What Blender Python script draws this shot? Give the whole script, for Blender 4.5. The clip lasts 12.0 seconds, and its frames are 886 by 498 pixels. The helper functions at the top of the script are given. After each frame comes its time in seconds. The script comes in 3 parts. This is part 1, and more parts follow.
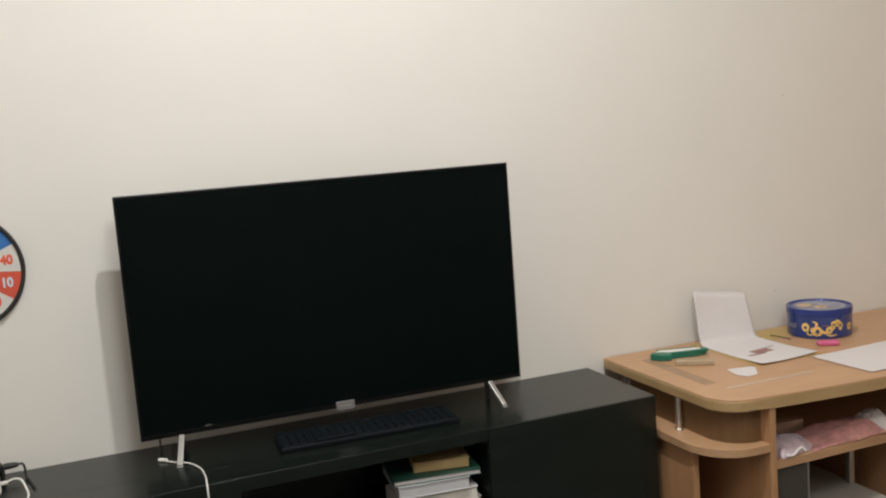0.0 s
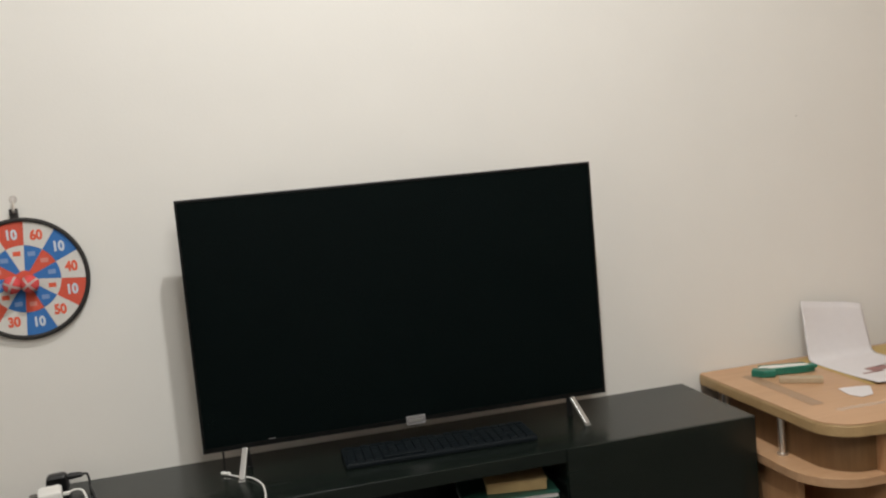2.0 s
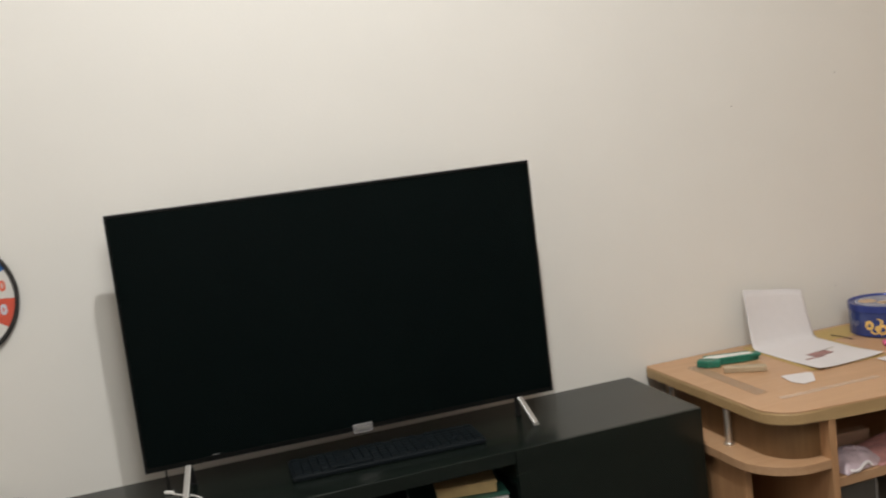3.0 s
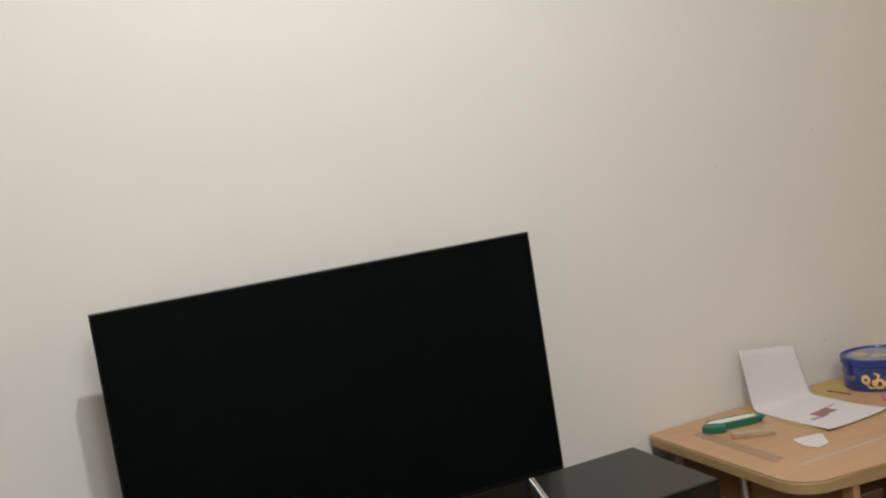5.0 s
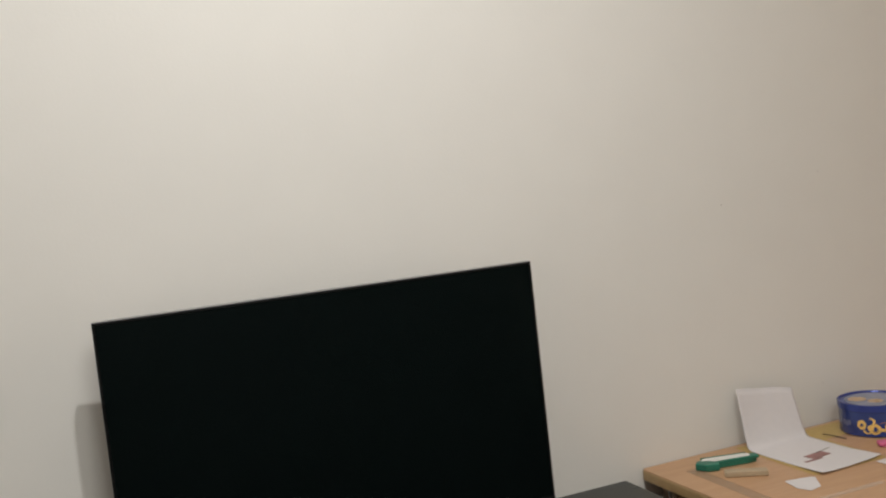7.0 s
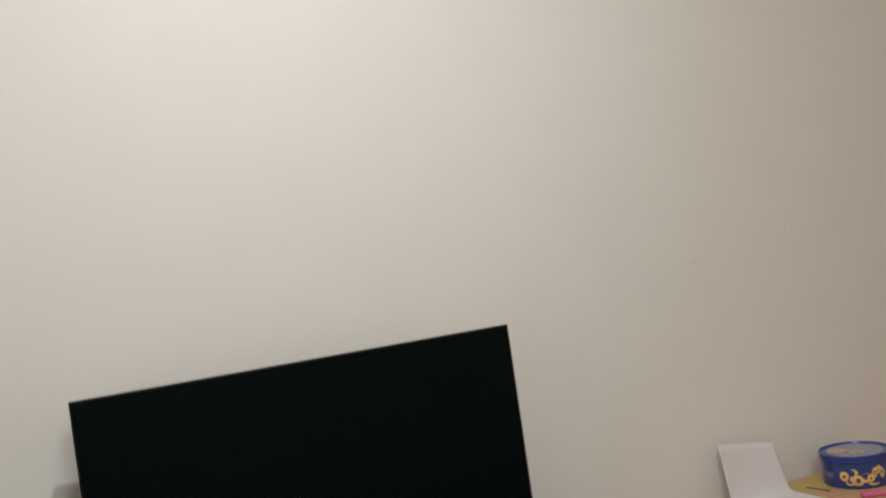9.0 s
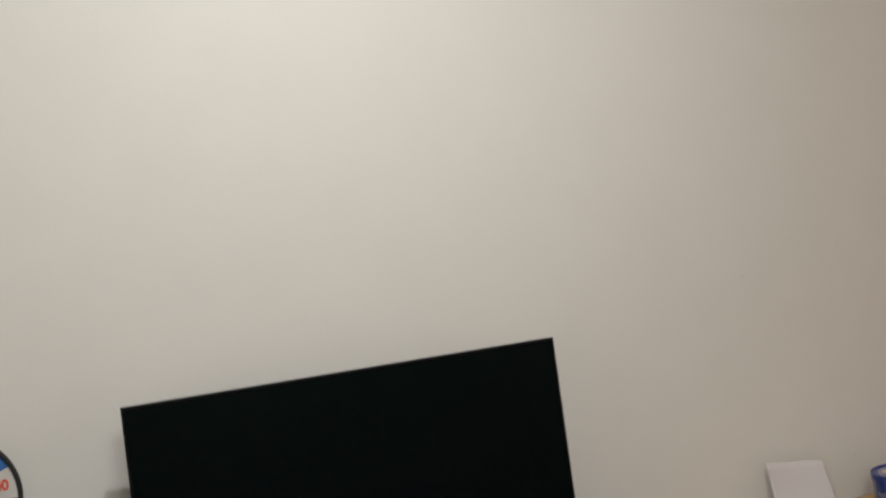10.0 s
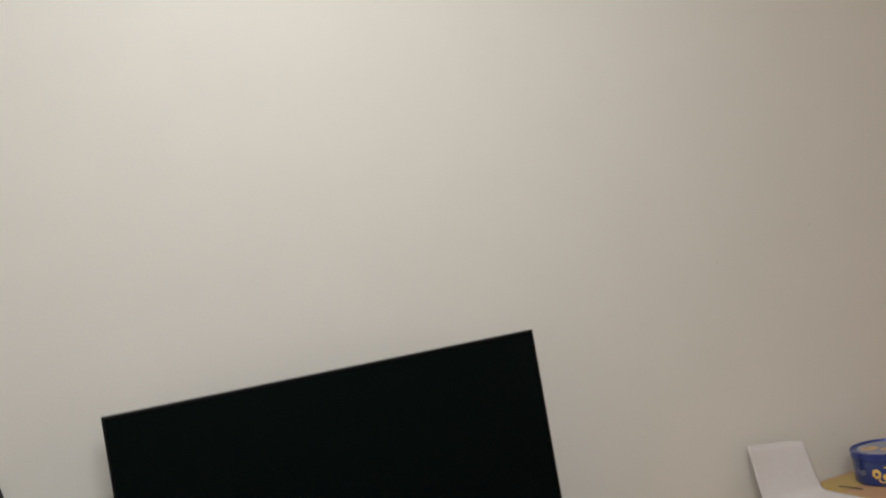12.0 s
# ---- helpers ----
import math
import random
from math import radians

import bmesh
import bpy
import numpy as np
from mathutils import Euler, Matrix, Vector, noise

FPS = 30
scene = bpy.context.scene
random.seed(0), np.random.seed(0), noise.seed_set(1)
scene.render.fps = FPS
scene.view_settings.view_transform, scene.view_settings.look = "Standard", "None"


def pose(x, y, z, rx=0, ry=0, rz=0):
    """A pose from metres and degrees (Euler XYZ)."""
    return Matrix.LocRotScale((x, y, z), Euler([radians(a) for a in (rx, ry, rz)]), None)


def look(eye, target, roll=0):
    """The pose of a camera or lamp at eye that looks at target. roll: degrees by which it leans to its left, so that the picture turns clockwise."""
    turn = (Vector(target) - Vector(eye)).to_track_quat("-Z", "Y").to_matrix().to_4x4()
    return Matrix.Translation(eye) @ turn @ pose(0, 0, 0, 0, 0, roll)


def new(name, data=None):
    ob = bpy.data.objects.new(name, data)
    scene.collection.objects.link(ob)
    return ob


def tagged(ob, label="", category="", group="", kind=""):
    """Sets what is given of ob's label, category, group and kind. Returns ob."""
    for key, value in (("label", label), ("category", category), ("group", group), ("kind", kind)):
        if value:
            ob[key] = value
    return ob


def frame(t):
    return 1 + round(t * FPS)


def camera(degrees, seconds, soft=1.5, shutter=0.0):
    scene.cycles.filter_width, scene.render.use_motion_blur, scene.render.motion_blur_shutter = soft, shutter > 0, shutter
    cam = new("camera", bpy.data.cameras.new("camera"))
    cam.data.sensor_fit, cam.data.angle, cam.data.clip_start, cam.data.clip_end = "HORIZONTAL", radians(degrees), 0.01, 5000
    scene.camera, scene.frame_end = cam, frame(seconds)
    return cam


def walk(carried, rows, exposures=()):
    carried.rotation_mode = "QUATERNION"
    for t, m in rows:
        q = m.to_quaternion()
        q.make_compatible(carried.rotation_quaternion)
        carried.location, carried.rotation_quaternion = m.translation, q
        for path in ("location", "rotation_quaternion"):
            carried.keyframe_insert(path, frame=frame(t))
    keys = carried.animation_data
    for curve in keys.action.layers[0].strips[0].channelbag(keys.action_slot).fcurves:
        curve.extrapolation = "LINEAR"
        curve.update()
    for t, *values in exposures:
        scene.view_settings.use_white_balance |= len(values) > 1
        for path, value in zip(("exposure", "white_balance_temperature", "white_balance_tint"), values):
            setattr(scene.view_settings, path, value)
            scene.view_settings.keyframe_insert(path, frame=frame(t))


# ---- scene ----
# ---- camera ----
cam = camera(51.3, 12.0, soft=2.1, shutter=0.4)
PATH = [
    (0, (-0.535, -2.183, 1.447), (0.169, -0.328, 1.198), -4.3),
    (0.3, (-0.569, -2.177, 1.451), (0.165, -0.324, 1.193), -3.4),
    (0.5, (-0.591, -2.173, 1.454), (0.141, -0.322, 1.259), -2.8),
    (0.7, (-0.577, -2.162, 1.454), (0.121, -0.301, 1.264), -3.3),
    (1, (-0.555, -2.145, 1.454), (0.108, -0.269, 1.248), -4.0),
    (1.2, (-0.515, -2.127, 1.442), (0.136, -0.234, 1.182), -4.1),
    (1.3, (-0.495, -2.118, 1.435), (0.13, -0.216, 1.158), -4.2),
    (1.5, (-0.455, -2.1, 1.423), (0.063, -0.181, 1.199), -4.3),
    (1.7, (-0.439, -2.09, 1.421), (0.053, -0.167, 1.233), -4.6),
    (2, (-0.416, -2.075, 1.418), (0.069, -0.146, 1.205), -5.1),
    (2.2, (-0.404, -2.077, 1.416), (0.053, -0.145, 1.193), -5.4),
    (2.5, (-0.387, -2.081, 1.414), (0.069, -0.143, 1.225), -5.9),
    (2.7, (-0.383, -2.072, 1.422), (0.102, -0.149, 1.253), -6.3),
    (3, (-0.377, -2.058, 1.435), (0.201, -0.158, 1.198), -7.0),
    (3.2, (-0.374, -2.05, 1.444), (0.241, -0.158, 1.246), -7.9),
    (4.8, (-0.481, -1.932, 1.53), (0.242, -0.068, 1.358), -10.2),
    (5, (-0.499, -1.912, 1.518), (0.247, -0.059, 1.361), -9.1),
    (5.2, (-0.49, -1.929, 1.514), (0.252, -0.072, 1.377), -9.5),
    (5.5, (-0.481, -1.959, 1.509), (0.23, -0.092, 1.406), -10.0),
    (5.7, (-0.481, -1.951, 1.513), (0.234, -0.085, 1.424), -9.4),
    (6, (-0.486, -1.938, 1.52), (0.227, -0.074, 1.376), -8.6),
    (6.2, (-0.485, -1.926, 1.526), (0.273, -0.07, 1.392), -7.9),
    (6.5, (-0.489, -1.909, 1.534), (0.269, -0.065, 1.428), -6.9),
    (6.7, (-0.497, -1.928, 1.527), (0.246, -0.063, 1.417), -6.3),
    (8.3, (-0.489, -1.941, 1.537), (0.26, -0.091, 1.462), -7.3),
    (8.5, (-0.49, -1.942, 1.533), (0.31, -0.11, 1.493), -7.8),
    (8.7, (-0.494, -1.947, 1.529), (0.33, -0.114, 1.538), -8.0),
    (9, (-0.499, -1.955, 1.524), (0.299, -0.121, 1.554), -8.3),
    (9.2, (-0.497, -1.956, 1.53), (0.291, -0.117, 1.541), -7.7),
    (9.5, (-0.495, -1.958, 1.538), (0.271, -0.111, 1.578), -6.7),
    (9.7, (-0.5, -1.958, 1.532), (0.262, -0.103, 1.592), -7.1),
    (10, (-0.508, -1.959, 1.523), (0.207, -0.092, 1.593), -7.7),
    (10.2, (-0.506, -1.959, 1.525), (0.198, -0.094, 1.612), -7.8),
    (10.5, (-0.502, -1.958, 1.529), (0.226, -0.096, 1.593), -8.0),
    (10.7, (-0.501, -1.956, 1.526), (0.264, -0.099, 1.585), -7.4),
    (11, (-0.499, -1.953, 1.522), (0.259, -0.103, 1.585), -6.6),
    (11.2, (-0.501, -1.954, 1.52), (0.239, -0.101, 1.547), -7.1),
    (11.5, (-0.505, -1.955, 1.517), (0.238, -0.098, 1.535), -7.9),
    (11.7, (-0.506, -1.959, 1.518), (0.247, -0.104, 1.559), -8.7),
    (12, (-0.508, -1.964, 1.519), (0.251, -0.114, 1.577), -9.9),
]
EXPOSURES = [(0.0, 0.06), (1.0, -0.01), (2.0, 0.0), (3.2, -0.02), (5.5, -0.27), (6.7, -0.30), (8.5, -0.34), (9.0, -0.40), (9.5, -0.46), (10.0, -0.51), (11.0, -0.51), (11.5, -0.47), (12.0, -0.52)]
walk(cam, [(t, look(eye, target, roll)) for t, eye, target, roll in PATH], EXPOSURES)

# ---- light ----
world = bpy.data.worlds.new("world")
world.use_nodes = True
world.node_tree.nodes["Background"].inputs["Color"].default_value = (0.75, 0.8, 1.0, 1)
world.node_tree.nodes["Background"].inputs["Strength"].default_value = 0.02
scene.world = world


def lamp(name, place, target, watts, colour, size, kind="AREA"):
    data = bpy.data.lights.new(name, kind)
    data.energy, data.color = watts, colour
    if kind == "AREA":
        data.shape, data.size = "DISK", size
    else:
        data.shadow_soft_size = size
    ob = new(name, data)
    ob.matrix_world = look(place, target)
    return ob


lamp("ceiling_lamp_light", (0.0, -1.06, 3.12), (0.0, -1.06, 0), 32, (1.0, 0.985, 0.955), 0.08)
# Added fill with no visible source; evens out the wall and softens shadows.
lamp("far_fill_light", (-0.05, -2.45, 2.85), (-0.05, -2.45, 0), 70, (0.985, 0.985, 0.95), 0.35, "POINT")

# ---- materials ----
def nodes_of(name):
    m = bpy.data.materials.new(name)
    m.use_nodes = True
    return m, m.node_tree.nodes, m.node_tree.links, m.node_tree.nodes["Principled BSDF"]


def plain(name, colour, rough=0.5, metal=0.0, vary=0.08, scale=25.0, bump=0.0, bump_scale=120.0, coat=0.0, spec=0.5):
    """A surface with two scales of variation in colour and gloss, and fine relief."""
    m, n, l, b = nodes_of(name)
    co = n.new("ShaderNodeTexCoord")
    big, fine = n.new("ShaderNodeTexNoise"), n.new("ShaderNodeTexNoise")
    big.inputs["Scale"].default_value, fine.inputs["Scale"].default_value = scale * 0.2, scale * 2.0
    big.inputs["Detail"].default_value = fine.inputs["Detail"].default_value = 4
    add = n.new("ShaderNodeMath")
    add.operation = "ADD"
    ramp = n.new("ShaderNodeMapRange")
    ramp.inputs["From Min"].default_value, ramp.inputs["From Max"].default_value = 0.6, 1.4
    ramp.inputs["To Min"].default_value, ramp.inputs["To Max"].default_value = 1 - vary, 1 + vary
    mul = n.new("ShaderNodeVectorMath")
    mul.operation = "SCALE"
    mul.inputs[0].default_value = colour
    for t in (big, fine):
        l.new(co.outputs["Object"], t.inputs["Vector"])
    l.new(big.outputs["Fac"], add.inputs[0])
    l.new(fine.outputs["Fac"], add.inputs[1])
    l.new(add.outputs[0], ramp.inputs["Value"])
    l.new(ramp.outputs[0], mul.inputs["Scale"])
    l.new(mul.outputs[0], b.inputs["Base Color"])
    rr = n.new("ShaderNodeMapRange")
    rr.inputs["From Min"].default_value, rr.inputs["From Max"].default_value = 0.3, 0.7
    rr.inputs["To Min"].default_value, rr.inputs["To Max"].default_value = rough * 0.85, min(1.0, rough * 1.15)
    l.new(big.outputs["Fac"], rr.inputs["Value"])
    l.new(rr.outputs[0], b.inputs["Roughness"])
    b.inputs["Metallic"].default_value = metal
    b.inputs["Coat Weight"].default_value = coat
    b.inputs["Specular IOR Level"].default_value = spec
    if bump:
        bt, bn = n.new("ShaderNodeTexNoise"), n.new("ShaderNodeBump")
        bt.inputs["Scale"].default_value, bt.inputs["Detail"].default_value = bump_scale, 5
        bn.inputs["Strength"].default_value, bn.inputs["Distance"].default_value = bump, 0.002
        l.new(co.outputs["Object"], bt.inputs["Vector"])
        l.new(bt.outputs["Fac"], bn.inputs["Height"])
        l.new(bn.outputs["Normal"], b.inputs["Normal"])
    return m


def wood(name, dark, light, rough=0.4, stretch=(1.2, 14, 14), bump=0.1, spec=0.5):
    """Laminate with long grain along its local x."""
    m, n, l, b = nodes_of(name)
    co, mp = n.new("ShaderNodeTexCoord"), n.new("ShaderNodeMapping")
    mp.inputs["Scale"].default_value = stretch
    g1, g2, mix, ramp = n.new("ShaderNodeTexNoise"), n.new("ShaderNodeTexNoise"), n.new("ShaderNodeMath"), n.new("ShaderNodeValToRGB")
    g1.inputs["Scale"].default_value, g1.inputs["Detail"].default_value, g1.inputs["Distortion"].default_value = 2.0, 6, 0.6
    g2.inputs["Scale"].default_value, g2.inputs["Detail"].default_value = 11.0, 8
    mix.operation = "MULTIPLY_ADD"
    mix.inputs[1].default_value = 0.45
    l.new(co.outputs["Object"], mp.inputs["Vector"])
    l.new(mp.outputs[0], g1.inputs["Vector"])
    l.new(mp.outputs[0], g2.inputs["Vector"])
    l.new(g2.outputs["Fac"], mix.inputs[0])
    half = n.new("ShaderNodeMath")
    half.operation = "MULTIPLY"
    half.inputs[1].default_value = 0.55
    l.new(g1.outputs["Fac"], half.inputs[0])
    l.new(half.outputs[0], mix.inputs[2])
    ramp.color_ramp.elements[0].position, ramp.color_ramp.elements[1].position = 0.36, 0.64
    ramp.color_ramp.elements[0].color, ramp.color_ramp.elements[1].color = (*dark, 1), (*light, 1)
    l.new(mix.outputs[0], ramp.inputs["Fac"])
    l.new(ramp.outputs["Color"], b.inputs["Base Color"])
    b.inputs["Specular IOR Level"].default_value = spec
    rr = n.new("ShaderNodeMapRange")
    rr.inputs["To Min"].default_value, rr.inputs["To Max"].default_value = rough * 0.85, rough * 1.2
    l.new(g1.outputs["Fac"], rr.inputs["Value"])
    l.new(rr.outputs[0], b.inputs["Roughness"])
    bn = n.new("ShaderNodeBump")
    bn.inputs["Strength"].default_value, bn.inputs["Distance"].default_value = bump, 0.0006
    l.new(g2.outputs["Fac"], bn.inputs["Height"])
    l.new(bn.outputs["Normal"], b.inputs["Normal"])
    return m


def clear(name, colour, rough=0.15, alpha=0.3):
    m, n, l, b = nodes_of(name)
    b.inputs["Base Color"].default_value = (*colour, 1)
    b.inputs["Roughness"].default_value = rough
    b.inputs["Alpha"].default_value = alpha
    return m


WALL = plain("wall_paint", (0.778, 0.762, 0.724), 0.7, vary=0.02, scale=3, bump=0.12, bump_scale=140)
# Unseen west wall; pinkish so its bounced light warms the left.
WALL_BOUNCE_PINK = plain("west_wall_bounce", (0.72, 0.655, 0.60), 0.8, vary=0.03, scale=3, bump=0.1)
# Unseen east wall, coloured to bounce warm light onto the right side.
WALL_BOUNCE_WARM = plain("east_wall_bounce", (0.80, 0.62, 0.47), 0.8, vary=0.03, scale=3, bump=0.1)
# Unseen closing wall; its dark grey keeps screen and bench reflections low.
WALL_UNSEEN_DARK = plain("south_wall_darkened", (0.23, 0.23, 0.225), 0.8, vary=0.05, scale=3, bump=0.1)
CEIL = plain("ceiling_paint", (0.78, 0.75, 0.7), 0.8, vary=0.02, scale=3)
# Unseen floor; dark grey so the bench front has little to reflect.
FLOOR = plain("floor_darkened", (0.075, 0.072, 0.068), 0.35, vary=0.12, scale=6)
BLACK_WOOD = wood("black_brown_laminate", (0.0055, 0.0088, 0.0070), (0.0085, 0.0128, 0.0104), 0.25, bump=0.03, spec=0.55)
BEECH = wood("beech_laminate", (0.46, 0.27, 0.146), (0.53, 0.327, 0.19), 0.42)
BEECH_EDGE = wood("beech_edge_band", (0.40, 0.265, 0.125), (0.46, 0.315, 0.158), 0.45)
BEECH_UP = wood("beech_laminate_upright", (0.41, 0.22, 0.106), (0.50, 0.283, 0.146), 0.42, stretch=(14, 14, 1.2))
# Darker copy of the beech: the shade inside the recesses is painted in.
BEECH_SHADED = wood("shaded_beech_board", (0.16, 0.086, 0.034), (0.215, 0.122, 0.054), 0.5, stretch=(14, 14, 1.2))
SCREEN = plain("tv_screen", (0.0018, 0.0043, 0.0043), 0.22, vary=0.12, scale=6, spec=0.15)
BLACK = plain("black_plastic", (0.012, 0.012, 0.013), 0.45, vary=0.15, bump=0.1)
BEZEL = plain("dark_metal_bezel", (0.0035, 0.0038, 0.0038), 0.4, spec=0.25)
SILVER = plain("satin_silver", (0.46, 0.455, 0.44), 0.36, metal=0.7, vary=0.06)
CHROME = plain("chrome_tube", (0.75, 0.74, 0.72), 0.34, metal=1.0, vary=0.04)
LOGO = plain("grey_badge", (0.24, 0.235, 0.24), 0.4, metal=0.2)
KEYCAP = plain("navy_black_keys", (0.0045, 0.0080, 0.0105), 0.55, vary=0.3, scale=60, spec=0.2)
KEYBOARD = plain("keyboard_case", (0.0040, 0.0070, 0.0095), 0.5, vary=0.2, spec=0.2)
PAPER = plain("white_paper", (0.665, 0.64, 0.65), 0.75, vary=0.025, scale=30)
PAPER_CREAM = plain("page_edges", (0.68, 0.66, 0.60), 0.8, vary=0.12, scale=80)
YELLOW = plain("yellow_card", (0.50, 0.35, 0.13), 0.65, vary=0.1)
TAN = plain("tan_cardboard", (0.42, 0.30, 0.14), 0.7, vary=0.12, bump=0.2)
GREEN_BOOK = plain("dark_green_cover", (0.018, 0.07, 0.05), 0.4, vary=0.12)
GREEN = plain("green_plastic", (0.016, 0.16, 0.108), 0.4, vary=0.3, scale=40)
GREY_BOOK = plain("pale_grey_cover", (0.52, 0.53, 0.55), 0.5, vary=0.08)
WHITE = plain("white_plastic", (0.78, 0.77, 0.74), 0.35, vary=0.03)
PINK = plain("pink_rubber", (0.62, 0.13, 0.27), 0.55, vary=0.1)
TAN_WOOD = plain("pale_wood_eraser", (0.42, 0.33, 0.22), 0.6, vary=0.12)
PALE_WOOD = plain("pale_pinkish_wood", (0.66, 0.47, 0.36), 0.55, vary=0.12)
BLUE_TIN = plain("blue_printed_tin", (0.016, 0.040, 0.19), 0.26, vary=0.15, scale=18, coat=0.4)
RIM_TIN = plain("blue_tin_rim", (0.03, 0.055, 0.26), 0.25, metal=0.3, vary=0.1)
COOKIE = plain("cookie_print", (0.80, 0.54, 0.16), 0.4, vary=0.25, scale=90)
COOKIE_PALE = plain("faded_cookie_print", (0.50, 0.34, 0.20), 0.3, vary=0.25, scale=90)
COOKIE_DARK = plain("cookie_print_dark", (0.30, 0.15, 0.04), 0.4, vary=0.25, scale=90)
PALE_PRINT_SHEEN = plain("pale_print_and_sheen", (0.22, 0.24, 0.33), 0.25, vary=0.3, scale=40)
FELT_RED = plain("red_felt", (0.64, 0.10, 0.06), 0.85, vary=0.08, scale=60, bump=0.3, bump_scale=500)
FELT_BLUE = plain("blue_felt", (0.04, 0.17, 0.47), 0.85, vary=0.08, scale=60, bump=0.3, bump_scale=500)
FELT_WHITE = plain("white_felt", (0.66, 0.65, 0.62), 0.85, vary=0.05, scale=60, bump=0.3, bump_scale=500)
PRINT_RED = plain("orange_red_print", (0.75, 0.12, 0.06), 0.8, vary=0.06)
PRINT_BLUE = plain("faded_blue_print", (0.20, 0.31, 0.55), 0.8, vary=0.06)
PRINT_PINK = plain("faded_pink_print", (0.68, 0.26, 0.22), 0.8, vary=0.06)
PRINT_PALE = plain("pale_print", (0.60, 0.66, 0.74), 0.8, vary=0.06)
BRAID = plain("black_braid", (0.025, 0.023, 0.022), 0.8, vary=0.2, bump=0.4, bump_scale=400)
BALL_RED = plain("red_ball_felt", (0.62, 0.07, 0.07), 0.8, vary=0.12, bump=0.4, bump_scale=300)
STRAP = plain("pinkish_white_tape", (0.75, 0.62, 0.60), 0.6, vary=0.08)
BAG = plain("pink_plastic_bag", (0.54, 0.27, 0.26), 0.35, vary=0.45, scale=22, bump=0.3, bump_scale=40)
BAG_LILAC = plain("lilac_plastic_bag", (0.52, 0.42, 0.47), 0.3, vary=0.25, scale=30, bump=0.5, bump_scale=40)
BAG_WHITE = plain("white_plastic_bag", (0.7, 0.66, 0.66), 0.3, vary=0.12, bump=0.5, bump_scale=40)
GREY_PANEL = plain("grey_board", (0.36, 0.34, 0.31), 0.5, vary=0.1)
DARK_PANEL = plain("dark_grey_board", (0.06, 0.056, 0.05), 0.4, vary=0.1)
PICTURE = plain("reddish_print", (0.30, 0.16, 0.15), 0.6, vary=0.4, scale=120)
CLEAR = clear("clear_plastic", (0.75, 0.73, 0.68), 0.15, 0.13)
CLEAR_GREY = clear("smoky_clear_plastic", (0.36, 0.31, 0.25), 0.2, 0.15)
CLEAR_HOOK = clear("clear_hook_plastic", (0.85, 0.72, 0.70), 0.1, 0.22)


# ---- building helpers ----
def thing(name, x, y, z, label, category, rz=0, group=""):
    ob = new(name)
    ob.empty_display_size = 0.05
    ob.matrix_basis = pose(x, y, z, 0, 0, rz)
    return tagged(ob, label, category, group)


def part(name, bm, material, parent=None, label="", smooth=False):
    me = bpy.data.meshes.new(name)
    bmesh.ops.recalc_face_normals(bm, faces=bm.faces[:])
    bm.to_mesh(me)
    bm.free()
    for mat in (material if isinstance(material, (list, tuple)) else [material]):
        me.materials.append(mat)
    if smooth:
        for p in me.polygons:
            p.use_smooth = True
    ob = new(name, me)
    ob.parent = parent
    return tagged(ob, label)


def box(x0, x1, y0, y1, z0, z1, bevel=0.0, bm=None, segments=2):
    own = bmesh.new()
    bmesh.ops.create_cube(own, size=1.0)
    for v in own.verts:
        v.co = ((x0 + x1) / 2 + v.co.x * (x1 - x0), (y0 + y1) / 2 + v.co.y * (y1 - y0), (z0 + z1) / 2 + v.co.z * (z1 - z0))
    if bevel:
        bmesh.ops.bevel(own, geom=own.edges[:], offset=bevel, segments=segments, affect="EDGES", profile=0.5)
    return merge(bm, own) if bm else own


def merge(bm, own):
    me = bpy.data.meshes.new("tmp")
    own.to_mesh(me)
    own.free()
    bm.from_mesh(me)
    bpy.data.meshes.remove(me)
    return bm


def prism(outline, z0, z1, bevel=0.0):
    """An upright prism over a plan outline."""
    bm = bmesh.new()
    low = [bm.verts.new((x, y, z0)) for x, y in outline]
    face = bm.faces.new(low)
    up = bmesh.ops.extrude_face_region(bm, geom=[face])["geom"]
    for v in up:
        if isinstance(v, bmesh.types.BMVert):
            v.co.z = z1
    if bevel:
        rims = [e for e in bm.edges if abs(e.verts[0].co.z - e.verts[1].co.z) < 1e-6]
        bmesh.ops.bevel(bm, geom=rims, offset=bevel, segments=2, affect="EDGES", profile=0.5)
    return bm


def lathe(profile, steps=48):
    """A turned body about z from (radius, height) pairs."""
    bm = bmesh.new()
    rings = []
    for r, z in profile:
        if r < 1e-6:
            rings.append([bm.verts.new((0, 0, z))])
        else:
            rings.append([bm.verts.new((r * math.cos(a), r * math.sin(a), z)) for a in [2 * math.pi * i / steps for i in range(steps)]])
    for a, b in zip(rings, rings[1:]):
        for i in range(steps):
            j = (i + 1) % steps
            if len(a) == 1 and len(b) > 1:
                bm.faces.new((a[0], b[i], b[j]))
            elif len(b) == 1 and len(a) > 1:
                bm.faces.new((a[i], b[0], a[j]))
            else:
                bm.faces.new((a[i], b[i], b[j], a[j]))
    return bm


